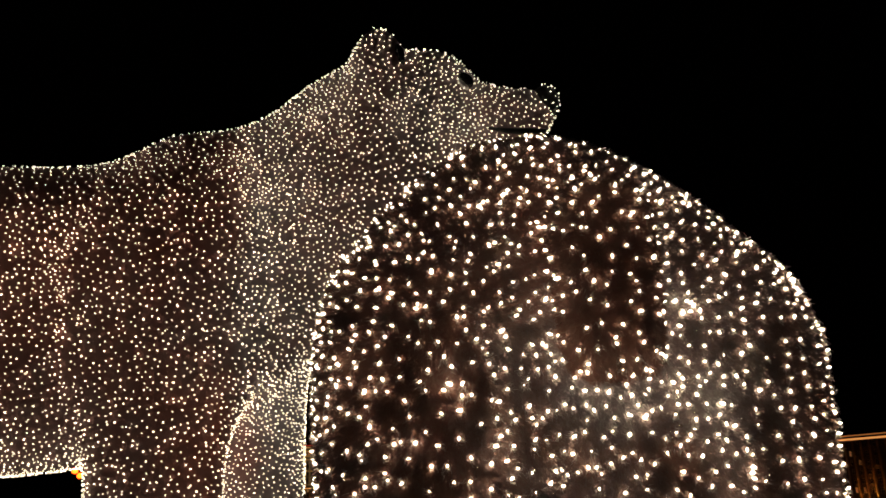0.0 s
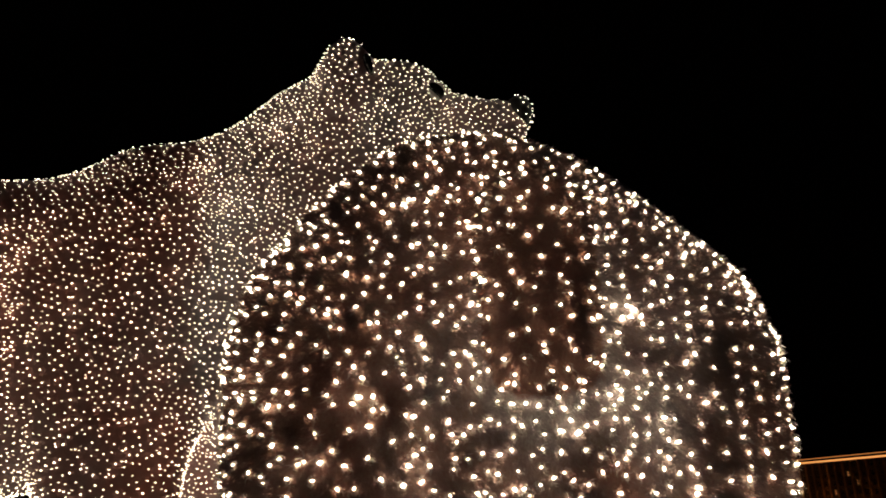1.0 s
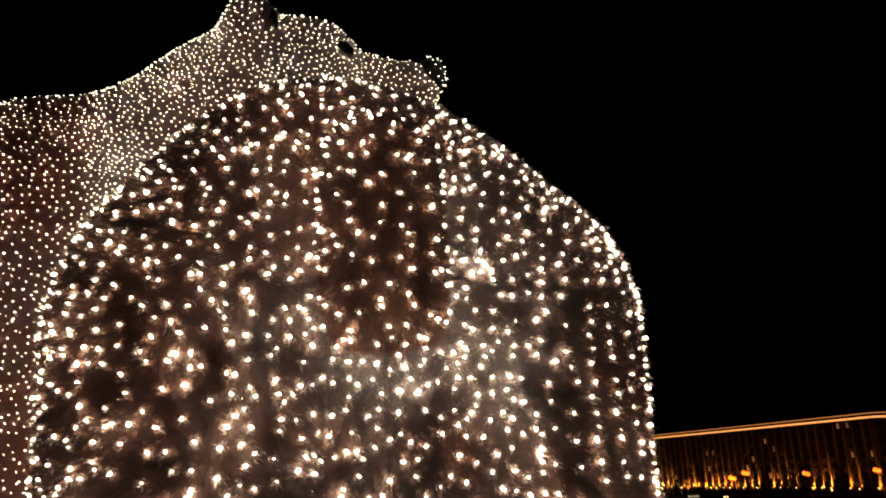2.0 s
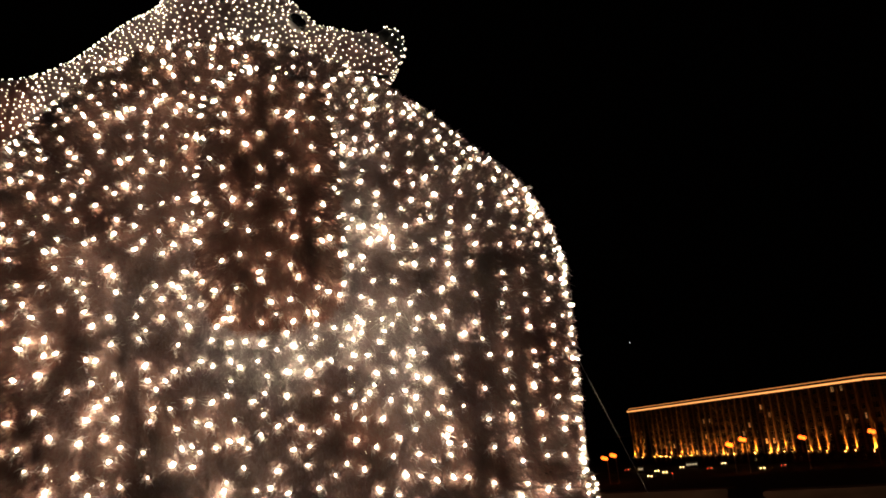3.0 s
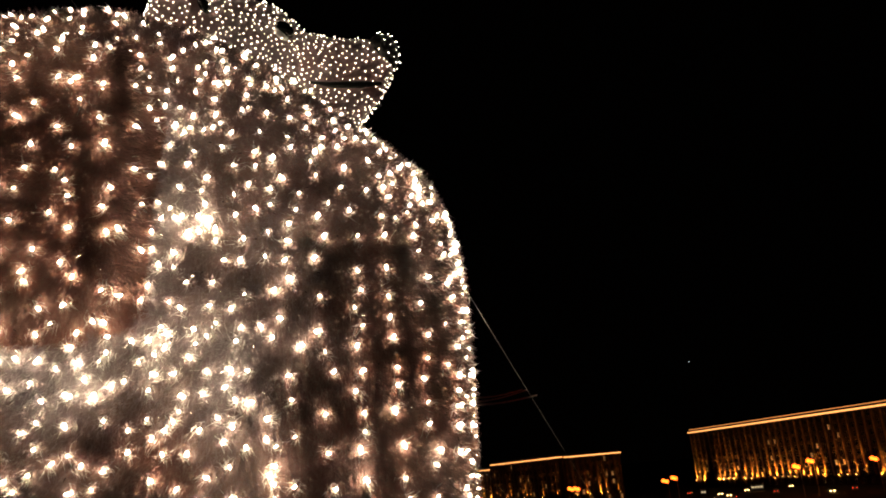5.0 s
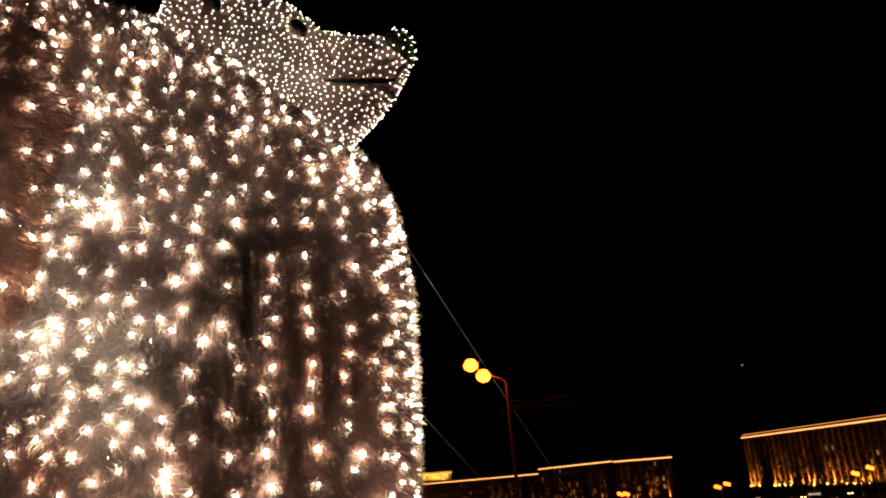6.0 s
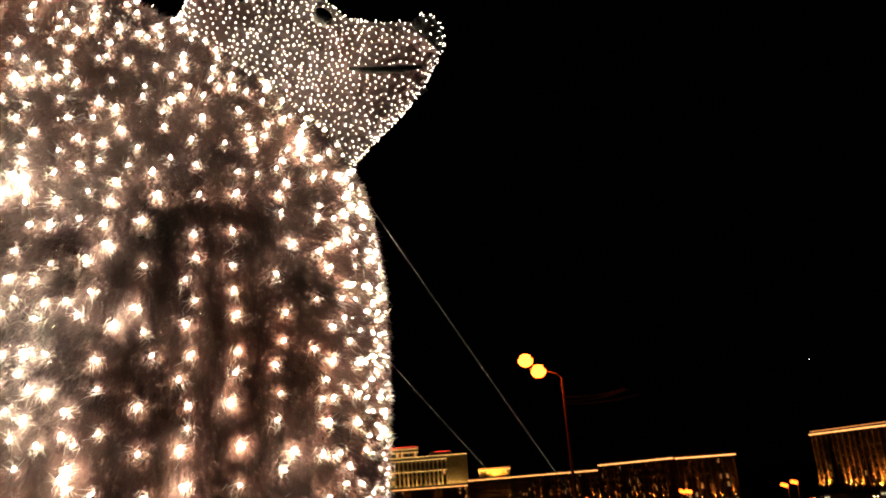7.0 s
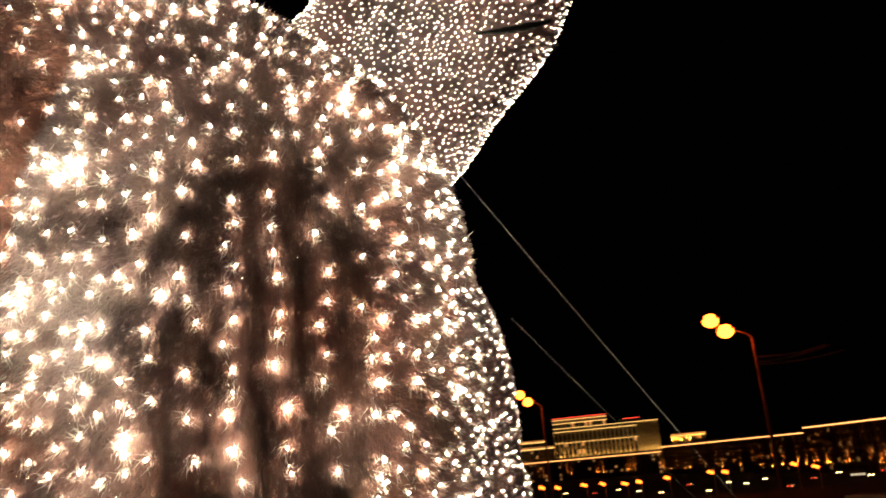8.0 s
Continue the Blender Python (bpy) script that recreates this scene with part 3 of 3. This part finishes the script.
def street_lamp(at, height, reach, rise, turn, size=1.0, label="tall steel street lamp with two glowing orange sodium heads"):
    root = thing("street_lamp", label, "street lamp", at, turn, "street lamps")
    part("pole", tube(bmesh.new(), [(0, 0, 0), (0, 0, 0.3), (0, 0, 0.32), (0, 0, height - 2.5), (0, 0, height - rise)], [0.2, 0.2, 0.15, 0.125, 0.10], 12), LAMP_STEEL, root)
    arm = [(-reach * a, 0, height - rise + rise * b) for a, b in ((0, -0.1), (0.015, 0.04), (0.06, 0.14), (0.14, 0.23), (0.28, 0.32), (0.46, 0.41), (0.66, 0.54), (0.84, 0.76), (1.0, 1.0))]
    part("arm", tube(bmesh.new(), arm, 0.07, 8), LAMP_STEEL, root)
    for i, (dx, dz) in enumerate(((-reach, 0.0), (-reach + 1.05, -1.0 * rise / 2))):
        bm = bmesh.new()
        bmesh.ops.create_uvsphere(bm, u_segments=16, v_segments=10, radius=1, matrix=Matrix.Translation((dx, 0, height + dz)) @ Matrix.Diagonal((0.5 * size, 0.3 * size, 0.16 * size, 1)))
        head = part("lamp_head", bm, LAMP_STEEL, root)
        bm = bmesh.new()
        bmesh.ops.create_uvsphere(bm, u_segments=16, v_segments=10, radius=1, matrix=Matrix.Translation((dx, 0, height + dz - 0.12 * size)) @ Matrix.Diagonal((0.43 * size, 0.40 * size, 0.37 * size, 1)))
        part("glowing_bowl", bm, SODIUM if height > 15 else SODIUM_FAR, head, "glowing orange lamp bowl")
    return root


def lamp_by(az, el, dist, reach=2.9, rise=2.0, turn=0.0, size=1.0, **kw):
    x, y = bearing(az, dist)
    z = ground_height(x, y)
    return street_lamp((x, y, z), EYE + dist * math.tan(radians(el)) - z, reach, rise, -az + turn, size, **kw)


lamp_by(5.3, 8.3, 70, 3.02, 2.1, size=1.55)
lamp_by(-9.7, 4.7, 115, 2.9, 2.2, size=1.6)
lamp_by(-21.3, 1.5, 190, 3.0, 2.0, size=1.5)

x0, y0 = bearing(5.25, 70)
for i, (el, to_az, to_el) in enumerate(((5.35, 9.6, 5.55), (5.0, 9.9, 5.5), (4.85, 10.6, 5.05))):
    root = thing("overhead_wire", "thin overhead wire strung from the street lamp pole", "wire", (x0, y0, EYE + 70 * math.tan(radians(el))), group="overhead wires")
    x1, y1 = bearing(to_az, 78)
    end = Vector((x1 - x0, y1 - y0, 78 * math.tan(radians(to_el)) - 70 * math.tan(radians(el))))
    part("wire", tube(bmesh.new(), [end * t - Vector((0, 0, 0.25 * math.sin(math.pi * t))) for t in np.linspace(0, 1, 10)], 0.075, 6), WIRE, root)


# ---- buildings ----
def window_mesh(name, w, h, mat):
    bm = bmesh.new()
    v = [[bm.verts.new((x, 0, z)) for x in (-w / 2, 0, w / 2)] for z in (0, h * 0.64, h)]
    faces = [bm.faces.new((v[j][i], v[j][i + 1], v[j + 1][i + 1], v[j + 1][i])) for j in (0, 1) for i in (0, 1)]
    bm.normal_update()
    bmesh.ops.inset_individual(bm, faces=faces, thickness=0.09, depth=-0.08, use_even_offset=True)
    for f in bm.faces:
        f.material_index = 0 if f in faces else 1
    me = bpy.data.meshes.new(name)
    bm.to_mesh(me)
    bm.free()
    me.materials.append(mat)
    me.materials.append(FRAME)
    return me


def block(name, label, left, right, depth, z0, z1, storeys, bays, stone, lights=(), lit_share=0.08, strip=STRIP, seed=1, strip_high=0.55, base_storeys=1, glow=None):
    """A block of flats from its left front corner to its right one: piers, bands, windows in their openings, cornice, roof and lights."""
    r = random.Random(seed)
    (xa, ya), (xb, yb) = left, right
    length = math.hypot(xb - xa, yb - ya)
    turn = math.degrees(math.atan2(yb - ya, xb - xa))
    root = thing(name, label, "building", (xa, ya, z0), turn)
    high = z1 - z0
    bay, storey = length / bays, (high - 1.2) / storeys
    ww, wh = bay * 0.42, storey * 0.58
    bm = bmesh.new()
    box(bm, 0, length, 0.5, depth, 0, high - 0.5)
    for i in range(bays + 1):
        x = i * bay
        box(bm, max(0, x - (bay - ww) / 2), min(length, x + (bay - ww) / 2), 0, 0.5, 0, high - 0.5)
    for s in range(storeys + 1):
        za = 0 if s == 0 else (s - 1) * storey + storey * 0.22 + wh
        zb = high - 0.5 if s == storeys else s * storey + storey * 0.22
        for i in range(bays):
            box(bm, i * bay + (bay - ww) / 2, (i + 1) * bay - (bay - ww) / 2, 0.02, 0.5, za, zb)
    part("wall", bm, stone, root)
    bm = bmesh.new()
    box(bm, -0.6, length + 0.6, -0.6, depth + 0.6, high - 0.5, high, 0.1)
    box(bm, -0.3, length + 0.3, -0.3, depth + 0.3, high - 0.9, high - 0.5)
    cornice = part("cornice", bm, stone, root)
    bm = bmesh.new()
    box(bm, 0.3, length - 0.3, 0.3, depth - 0.3, high, high + 0.8)
    part("roof", bm, ROOF, root)
    if strip:
        bm = bmesh.new()
        box(bm, -0.5, length + 0.5, -0.75, -0.62, high - 0.5 - strip_high, high - 0.5, 0.03)
        part("strip_light", bm, strip, cornice, "glowing orange strip light under the cornice")
        # unseen shield, added to stop the strip lighting the wall below
        strip_shield = box(bmesh.new(), -0.55, length + 0.55, -0.80, -0.301, high - 0.60 - strip_high, high - 0.504 - strip_high)
        part("strip_shield", strip_shield, ROOF, cornice, "added dark shield keeping strip light off the wall")
        if high > 25:
            part("strip_light", box(bmesh.new(), -0.5, length + 0.5, 0.16, 0.296, high + 0.38, high + 0.78, 0.03), STRIP_TOP, cornice, "dimmer strip light on the roof edge")
    plain, shining = window_mesh("window", ww, wh, GLASS), window_mesh("window", ww, wh, LIT)
    for s in range(storeys):
        for i in range(bays):
            shared("window", shining if r.random() < lit_share else plain, root, pose((i + 0.5) * bay, 0.42, s * storey + storey * 0.22))
    # pilasters with an uplight at the foot of each
    zf = base_storeys * storey + 0.2
    bm = box(bmesh.new(), -0.5, 0.5, -0.35, 0.0, zf, high - 0.95, 0.05)
    pil = bpy.data.meshes.new("pilaster")
    bm.to_mesh(pil)
    bm.free()
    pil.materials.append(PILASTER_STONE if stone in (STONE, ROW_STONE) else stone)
    bm = box(bmesh.new(), -0.08, 0.08, -1.45, -1.1, zf - 0.25, zf - 0.05, 0.03)
    up = bpy.data.meshes.new("uplight")
    bm.to_mesh(up)
    bm.free()
    up.materials.append(glow or UPLIGHT)
    # unseen box and fins, added round each uplight to narrow its beam
    bm = bmesh.new()
    box(bm, -0.30, 0.30, -1.57, -1.524, zf - 0.264, zf + 0.2)
    box(bm, -0.236, 0.236, -1.03, -0.98, zf - 0.264, zf + 0.02)
    box(bm, -0.30, -0.24, -1.52, -0.36, zf - 0.264, zf + 0.75)
    box(bm, 0.24, 0.30, -1.52, -0.36, zf - 0.264, zf + 0.75)
    beam_fins = bpy.data.meshes.new("housing")
    bm.to_mesh(beam_fins)
    bm.free()
    beam_fins.materials.append(ROOF)
    bm = box(bmesh.new(), 0, length, -1.7, 0.0, zf - 0.55, zf - 0.27, 0.04)
    part("ledge", bm, stone, root)
    for i in range(bays + 1):
        shared("pilaster", pil, root, pose(min(max(i * bay, 0.6), length - 0.6), 0, 0))
    for i in lights:
        lamp = shared("uplight", up, root, pose(min(max(i * bay, 0.6), length - 0.6), 0, 0))
        shared("housing", beam_fins, lamp, pose(0, 0, 0))
    return root


FAR_GROUND = -15.5
rg = random.Random(3)
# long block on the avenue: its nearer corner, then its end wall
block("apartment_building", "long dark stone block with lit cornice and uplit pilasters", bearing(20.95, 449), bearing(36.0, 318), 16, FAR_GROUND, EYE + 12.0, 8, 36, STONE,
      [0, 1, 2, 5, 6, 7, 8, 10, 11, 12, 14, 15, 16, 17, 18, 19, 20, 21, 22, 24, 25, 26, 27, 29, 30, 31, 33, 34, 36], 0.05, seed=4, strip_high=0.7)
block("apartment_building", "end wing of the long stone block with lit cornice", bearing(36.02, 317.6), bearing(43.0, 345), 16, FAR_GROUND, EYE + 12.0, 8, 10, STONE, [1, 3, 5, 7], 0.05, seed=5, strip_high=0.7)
# stepped row behind the street lamp
block("apartment_building", "dark stone corner block with lit cornice line", bearing(7.15, 450), bearing(12.2, 372), 15, FAR_GROUND, EYE + 5.0, 6, 18, ROW_STONE, [1, 2, 4, 5, 8, 9, 10, 13, 15, 16], 0.1, seed=6, strip_high=0.6, glow=UPLIGHT_DIM)
corner, far_end = Vector(bearing(12.2, 372)), Vector(bearing(7.15, 450))
along = (corner - far_end).normalized()
start = corner + along * 0.75
block("apartment_building", "side wing of the dark corner block with lit cornice", start, start + Vector((-along.y, along.x)) * 29, 10, FAR_GROUND, EYE + 4.7, 6, 9, ROW_STONE, [1, 3, 5, 6, 8], 0.12, seed=7, strip_high=0.6, glow=UPLIGHT_DIM)
block("apartment_building", "lower dark stone row with lit cornice line", bearing(-2.0, 620), bearing(7.05, 455), 15, FAR_GROUND, EYE + 2.6, 6, 40, ROW_STONE, [i for i in range(41) if i * 7 % 5 < 2], 0.08, seed=8, strip_high=0.6, glow=UPLIGHT_DIM)
block("apartment_building", "farther dark stone row with lit cornice line", bearing(-12.5, 690), bearing(-2.1, 625), 15, FAR_GROUND, EYE - 0.6, 5, 30, ROW_STONE, [i for i in range(31) if i * 7 % 6 < 2], 0.10, seed=9, strip_high=0.6, glow=UPLIGHT_DIM)


def lit_palace():
    """The floodlit official building behind the row: a broad body, a raised middle, bright string courses."""
    xa, ya = bearing(-9.25, 760)
    xb, yb = bearing(-2.0, 760)
    length = math.hypot(xb - xa, yb - ya)
    root = thing("floodlit_building", "floodlit pale stone building with red light line on top", "building", (xa, ya, FAR_GROUND), math.degrees(math.atan2(yb - ya, xb - xa)))
    top = EYE + 760 * math.tan(radians(1.95)) - FAR_GROUND
    tall = EYE + 760 * math.tan(radians(2.75)) - FAR_GROUND
    low = 18.0
    bm = bmesh.new()
    box(bm, 0, length, 3.4, 30, 0, top)
    box(bm, 0.5, length * 0.52, 4, 28, top, tall)
    part("wall", bm, SHADED_STONE, root)
    part("end_bay", box(bmesh.new(), length * 0.80, length, 0, 3.39, low, top + 1.6, 0.1), PALE_STONE, root)
    bm = tube(bmesh.new(), [(0, 1.1, low), (0, 1.1, low + 1), (0, 1.1, low + 1.1), (0, 1.1, top - 4), (0, 1.1, top - 3.8), (0, 1.1, top - 3)], [1.2, 1.2, 0.95, 0.85, 1.2, 1.2], 12)
    shaft = bpy.data.meshes.new("column")
    bm.to_mesh(shaft)
    bm.free()
    shaft.materials.append(PALE_STONE)
    for i in range(20):
        shared("column", shaft, root, pose(length * i / 24, 0, 0))
    glass = window_mesh("window", 2.2, 4.2, GLASS)
    lit = window_mesh("window", 2.2, 4.2, LIT)
    for s in range(3):
        for i in range(24):
            if i < 19:
                shared("window", lit if rg.random() < 0.12 else glass, root, pose(length * (i + 0.5) / 24, 3.3, low + 2 + s * 7.0))
    for i in range(12):
        shared("window", lit if rg.random() < 0.5 else glass, root, pose(length * 0.52 * (i + 0.5) / 12, 3.85, top + 2))
    for z, x1, y in ((top - 2.2, length * 0.8, 0.6), (low + 12.6, length * 0.8, 0.6), (top + 0.9, length * 1.0, -0.3), (tall - 1.8, length * 0.53, 3.4), (tall - 5.0, length * 0.53, 3.4)):
        part("strip_light", box(bmesh.new(), 0, x1, y - 0.3, y, z, z + 0.38), STRIP_PALE, root, "warm white strip light along the string course")
    part("red_light_line", box(bmesh.new(), 0, length * 0.53, 3.2, 3.5, tall + 0.1, tall + 0.35), STRIP_RED, root, "red light line on the roof edge")
    part("red_light_line", box(bmesh.new(), length * 0.68, length * 0.84, 8, 8.3, top + 5.0, top + 5.3), STRIP_RED, root, "red light line on the roof edge")
    part("plant_room", box(bmesh.new(), length * 0.64, length * 0.86, 8.5, 20, top, top + 5), ROOF, root)
    for i in range(9):
        part("floodlight", box(bmesh.new(), length * (i + 0.5) / 9 - 1.0, length * (i + 0.5) / 9 + 1.0, -3.6, -2.6, low - 2, low - 1.4), FLOOD, root)


lit_palace()
block("apartment_building", "pale stone wing with lit string course", bearing(-13.5, 740), bearing(-9.35, 740), 20, FAR_GROUND, EYE + 11.3, 6, 12, PALE_STONE, [1, 4, 7, 10], 0.1, STRIP_PALE, 11, 0.8)
block("apartment_building", "taller pale stone wing set back behind a lower one", bearing(-13.8, 772), bearing(-9.95, 772), 16, FAR_GROUND, EYE + 17.8, 8, 12, PALE_STONE, [], 0.06, STRIP_PALE, 13, 0.8)
block("roof_pavilion", "small pale pavilion with a lit top", bearing(-1.25, 700), bearing(0.95, 700), 12, FAR_GROUND, EYE + 10.5, 7, 7, PALE_STONE, [0, 1, 2, 3, 4, 5, 6], 0.2, STRIP_PALE, 12, 0.6, 6)

# ---- small lamps along the avenue ----
for az, el in ((19.6, -1.35), (19.0, -1.5), (31.9, -1.2), (27.36, -1.29), (28.23, -1.01), (35.97, -1.17), (12.6, -1.48), (13.0, -1.5), (6.3, -1.6), (7.54, -1.85), (1.1, -1.68), (2.0, -1.73), (-3.67, -1.9), (-4.6, -1.95), (-1.8, -1.8), (-10.28, -1.76), (-9.19, -1.85), (-7.36, -1.82), (-6.12, -1.85)):
    lamp_by(az, el, 300, 1.5, 0.7, rg.uniform(-30, 30), 1.49 if az < 12 else 1.8, label="low street lamp with glowing orange heads on the avenue")


# ---- vehicles waiting along the avenue, lights on ----
def car():
    root = thing("car", "dark parked car with glowing headlights on the avenue", "car", group="cars on the avenue")
    bm = bmesh.new()
    outline = [(-2.2, 0.45), (-2.2, 0.95), (-1.7, 1.05), (-1.1, 1.5), (0.4, 1.5), (1.1, 1.02), (2.1, 0.9), (2.25, 0.45)]
    a = [bm.verts.new((x, -0.85, z)) for x, z in outline]
    b = [bm.verts.new((x, 0.85, z)) for x, z in outline]
    bm.faces.new(a)
    bm.faces.new(b[::-1])
    for i in range(len(a)):
        j = (i + 1) % len(a)
        bm.faces.new((a[j], a[i], b[i], b[j]))
    bmesh.ops.recalc_face_normals(bm, faces=bm.faces)
    bmesh.ops.bevel(bm, geom=list(bm.edges), offset=0.08, segments=2, affect="EDGES")
    body = part("body", bm, CAR_PAINT, root)
    for x in (-1.35, 1.35):
        for y in (-0.82, 0.82):
            wheel = part("wheel", tube(bmesh.new(), [(x, y - 0.1, 0.33), (x, y + 0.1, 0.33)], 0.33, 16), TYRE, root)
            part("rim", tube(bmesh.new(), [(x, y - 0.12, 0.33), (x, y + 0.12, 0.33)], 0.19, 12), STEEL, wheel)
    for y in (-0.62, 0.62):
        part("headlight", box(bmesh.new(), 2.14, 2.32, y - 0.24, y + 0.24, 0.56, 0.92, 0.05), HEADLIGHT, root, "glowing headlight")
        part("taillight", box(bmesh.new(), -2.26, -2.16, y - 0.14, y + 0.14, 0.7, 0.9, 0.03), TAILLIGHT, root, "red taillight")
    return root


first_car = car()
places = [(22.24, -2.66, 0), (22.71, -2.78, 8), (21.85, -2.96, -20), (29.61, -2.5, 5), (32.6, -2.53, 170), (33.61, -2.45, -5), (28.92, -2.98, 12), (16.21, -2.54, 6), (17.14, -2.59, 175), (3.01, -2.6, 0), (0.57, -2.87, 10), (5.64, -2.97, 176), (10.46, -2.64, -8), (16.84, -2.8, 168), (12.0, -2.5, 4), (15.2, -2.45, 0), (-2.5, -2.75, 5), (30.3, -2.9, 178),
          (20.3, -2.45, 172), (23.9, -2.55, 4), (25.7, -2.75, 176), (26.6, -2.5, 10), (31.3, -2.6, 2), (34.5, -2.8, 174), (-8.9, -2.3, 6), (-6.9, -2.45, 178), (-5.3, -2.35, 3), (-3.9, -2.55, -6), (-0.6, -2.4, 174), (1.9, -2.45, 8), (4.2, -2.4, 0), (7.1, -2.6, 177), (8.6, -2.35, 5), (11.2, -2.45, 172), (13.4, -2.6, 0), (14.4, -2.7, 178)]
for i, (az, el, turn) in enumerate(places):
    x, y = bearing(az, 16.3 / math.tan(radians(-el)))
    m = pose(x, y, ground_height(x, y), 0, 0, 270 - az + turn)
    if i == 0:
        first_car.matrix_basis = m
    else:
        copy_thing(first_car, m)


# ---- traffic signals at the crossing ----
def traffic_light(az, el, lit):
    x, y = bearing(az, 12.6 / math.tan(radians(-el)))
    root = thing("traffic_light", "dark traffic light on a steel post with one lamp lit", "traffic light", (x, y, ground_height(x, y)), -az, group="traffic lights")
    part("post", tube(bmesh.new(), [(0, 0, 0), (0, 0, 0.2), (0, 0, 0.22), (0, 0, 2.3)], [0.12, 0.12, 0.07, 0.06], 10), LAMP_STEEL, root)
    part("housing", box(bmesh.new(), -0.2, 0.2, -0.14, 0.14, 2.3, 3.4, 0.04), ROOF, root)
    for i, mat in enumerate((SIGNAL_GREEN, GLASS, TAILLIGHT)):
        m = mat if i == lit else GLASS
        part("lens", tube(bmesh.new(), [(0, -0.145, 2.5 + 0.34 * i), (0, -0.18, 2.5 + 0.34 * i)], [0.15, 0.13], 14), m, root)


traffic_light(16.55, -2.55, 0)
traffic_light(15.3, -2.5, 2)
traffic_light(23.2, -2.65, 2)

# ---- lit kiosks at the roadside ----
def kiosk(az, el, wide):
    x, y = bearing(az, 15.5 / math.tan(radians(-el)))
    root = thing("kiosk", "small roadside kiosk with lit shop windows", "kiosk", (x, y, ground_height(x, y)), -az, group="roadside kiosks")
    part("body", box(bmesh.new(), -wide / 2, wide / 2, 0.0, 2.4, 0, 2.7, 0.04), ROOF, root)
    part("roof", box(bmesh.new(), -wide / 2 - 0.3, wide / 2 + 0.3, -0.4, 2.6, 2.704, 2.95, 0.04), LAMP_STEEL, root)
    n = int(wide / 1.2)
    for i in range(n):
        w0 = -wide / 2 + 0.2 + i * (wide - 0.4) / n
        part("shop_window", box(bmesh.new(), w0, w0 + (wide - 0.4) / n - 0.15, -0.05, -0.004, 1.3, 2.1, 0.02), SHOP, root, "lit white shop window")


kiosk(24.6, -2.45, 5.0)
# this one stands in for a lit sign
kiosk(35.7, -2.3, 3.6)
kiosk(9.7, -2.6, 5.5)
kiosk(21.2, -2.5, 2.4)

# ---- low granite parapet at the edge of the plaza, in two runs ----
for xa, ya, xb, yb in ((5.0, 17.3, 7.9, 14.3), (7.95, 13.1, 11.3, 10.2)):
    root = thing("parapet", "low reddish granite parapet at the plaza edge", "parapet", (xa, ya, 0), math.degrees(math.atan2(yb - ya, xb - xa)), kind="structure")
    n = math.hypot(xb - xa, yb - ya)
    part("wall", box(bmesh.new(), 0, n, 0, 0.4, 0, 0.36, 0.01), GRANITE, root)
    part("coping", box(bmesh.new(), -0.03, n + 0.03, -0.05, 0.45, 0.364, 0.45, 0.015), GRANITE, root)

x, y = bearing(21.8, 1500)
bm = bmesh.new()
bmesh.ops.create_icosphere(bm, subdivisions=2, radius=0.6)
me = bpy.data.meshes.new("star")
bm.to_mesh(me)
bm.free()
me.materials.append(STAR)
star = tagged(new("star", me), "single tiny white point of light in the night sky", "star", kind="structure")
star.matrix_basis = pose(x, y, EYE + 1500 * math.tan(radians(6.2)))
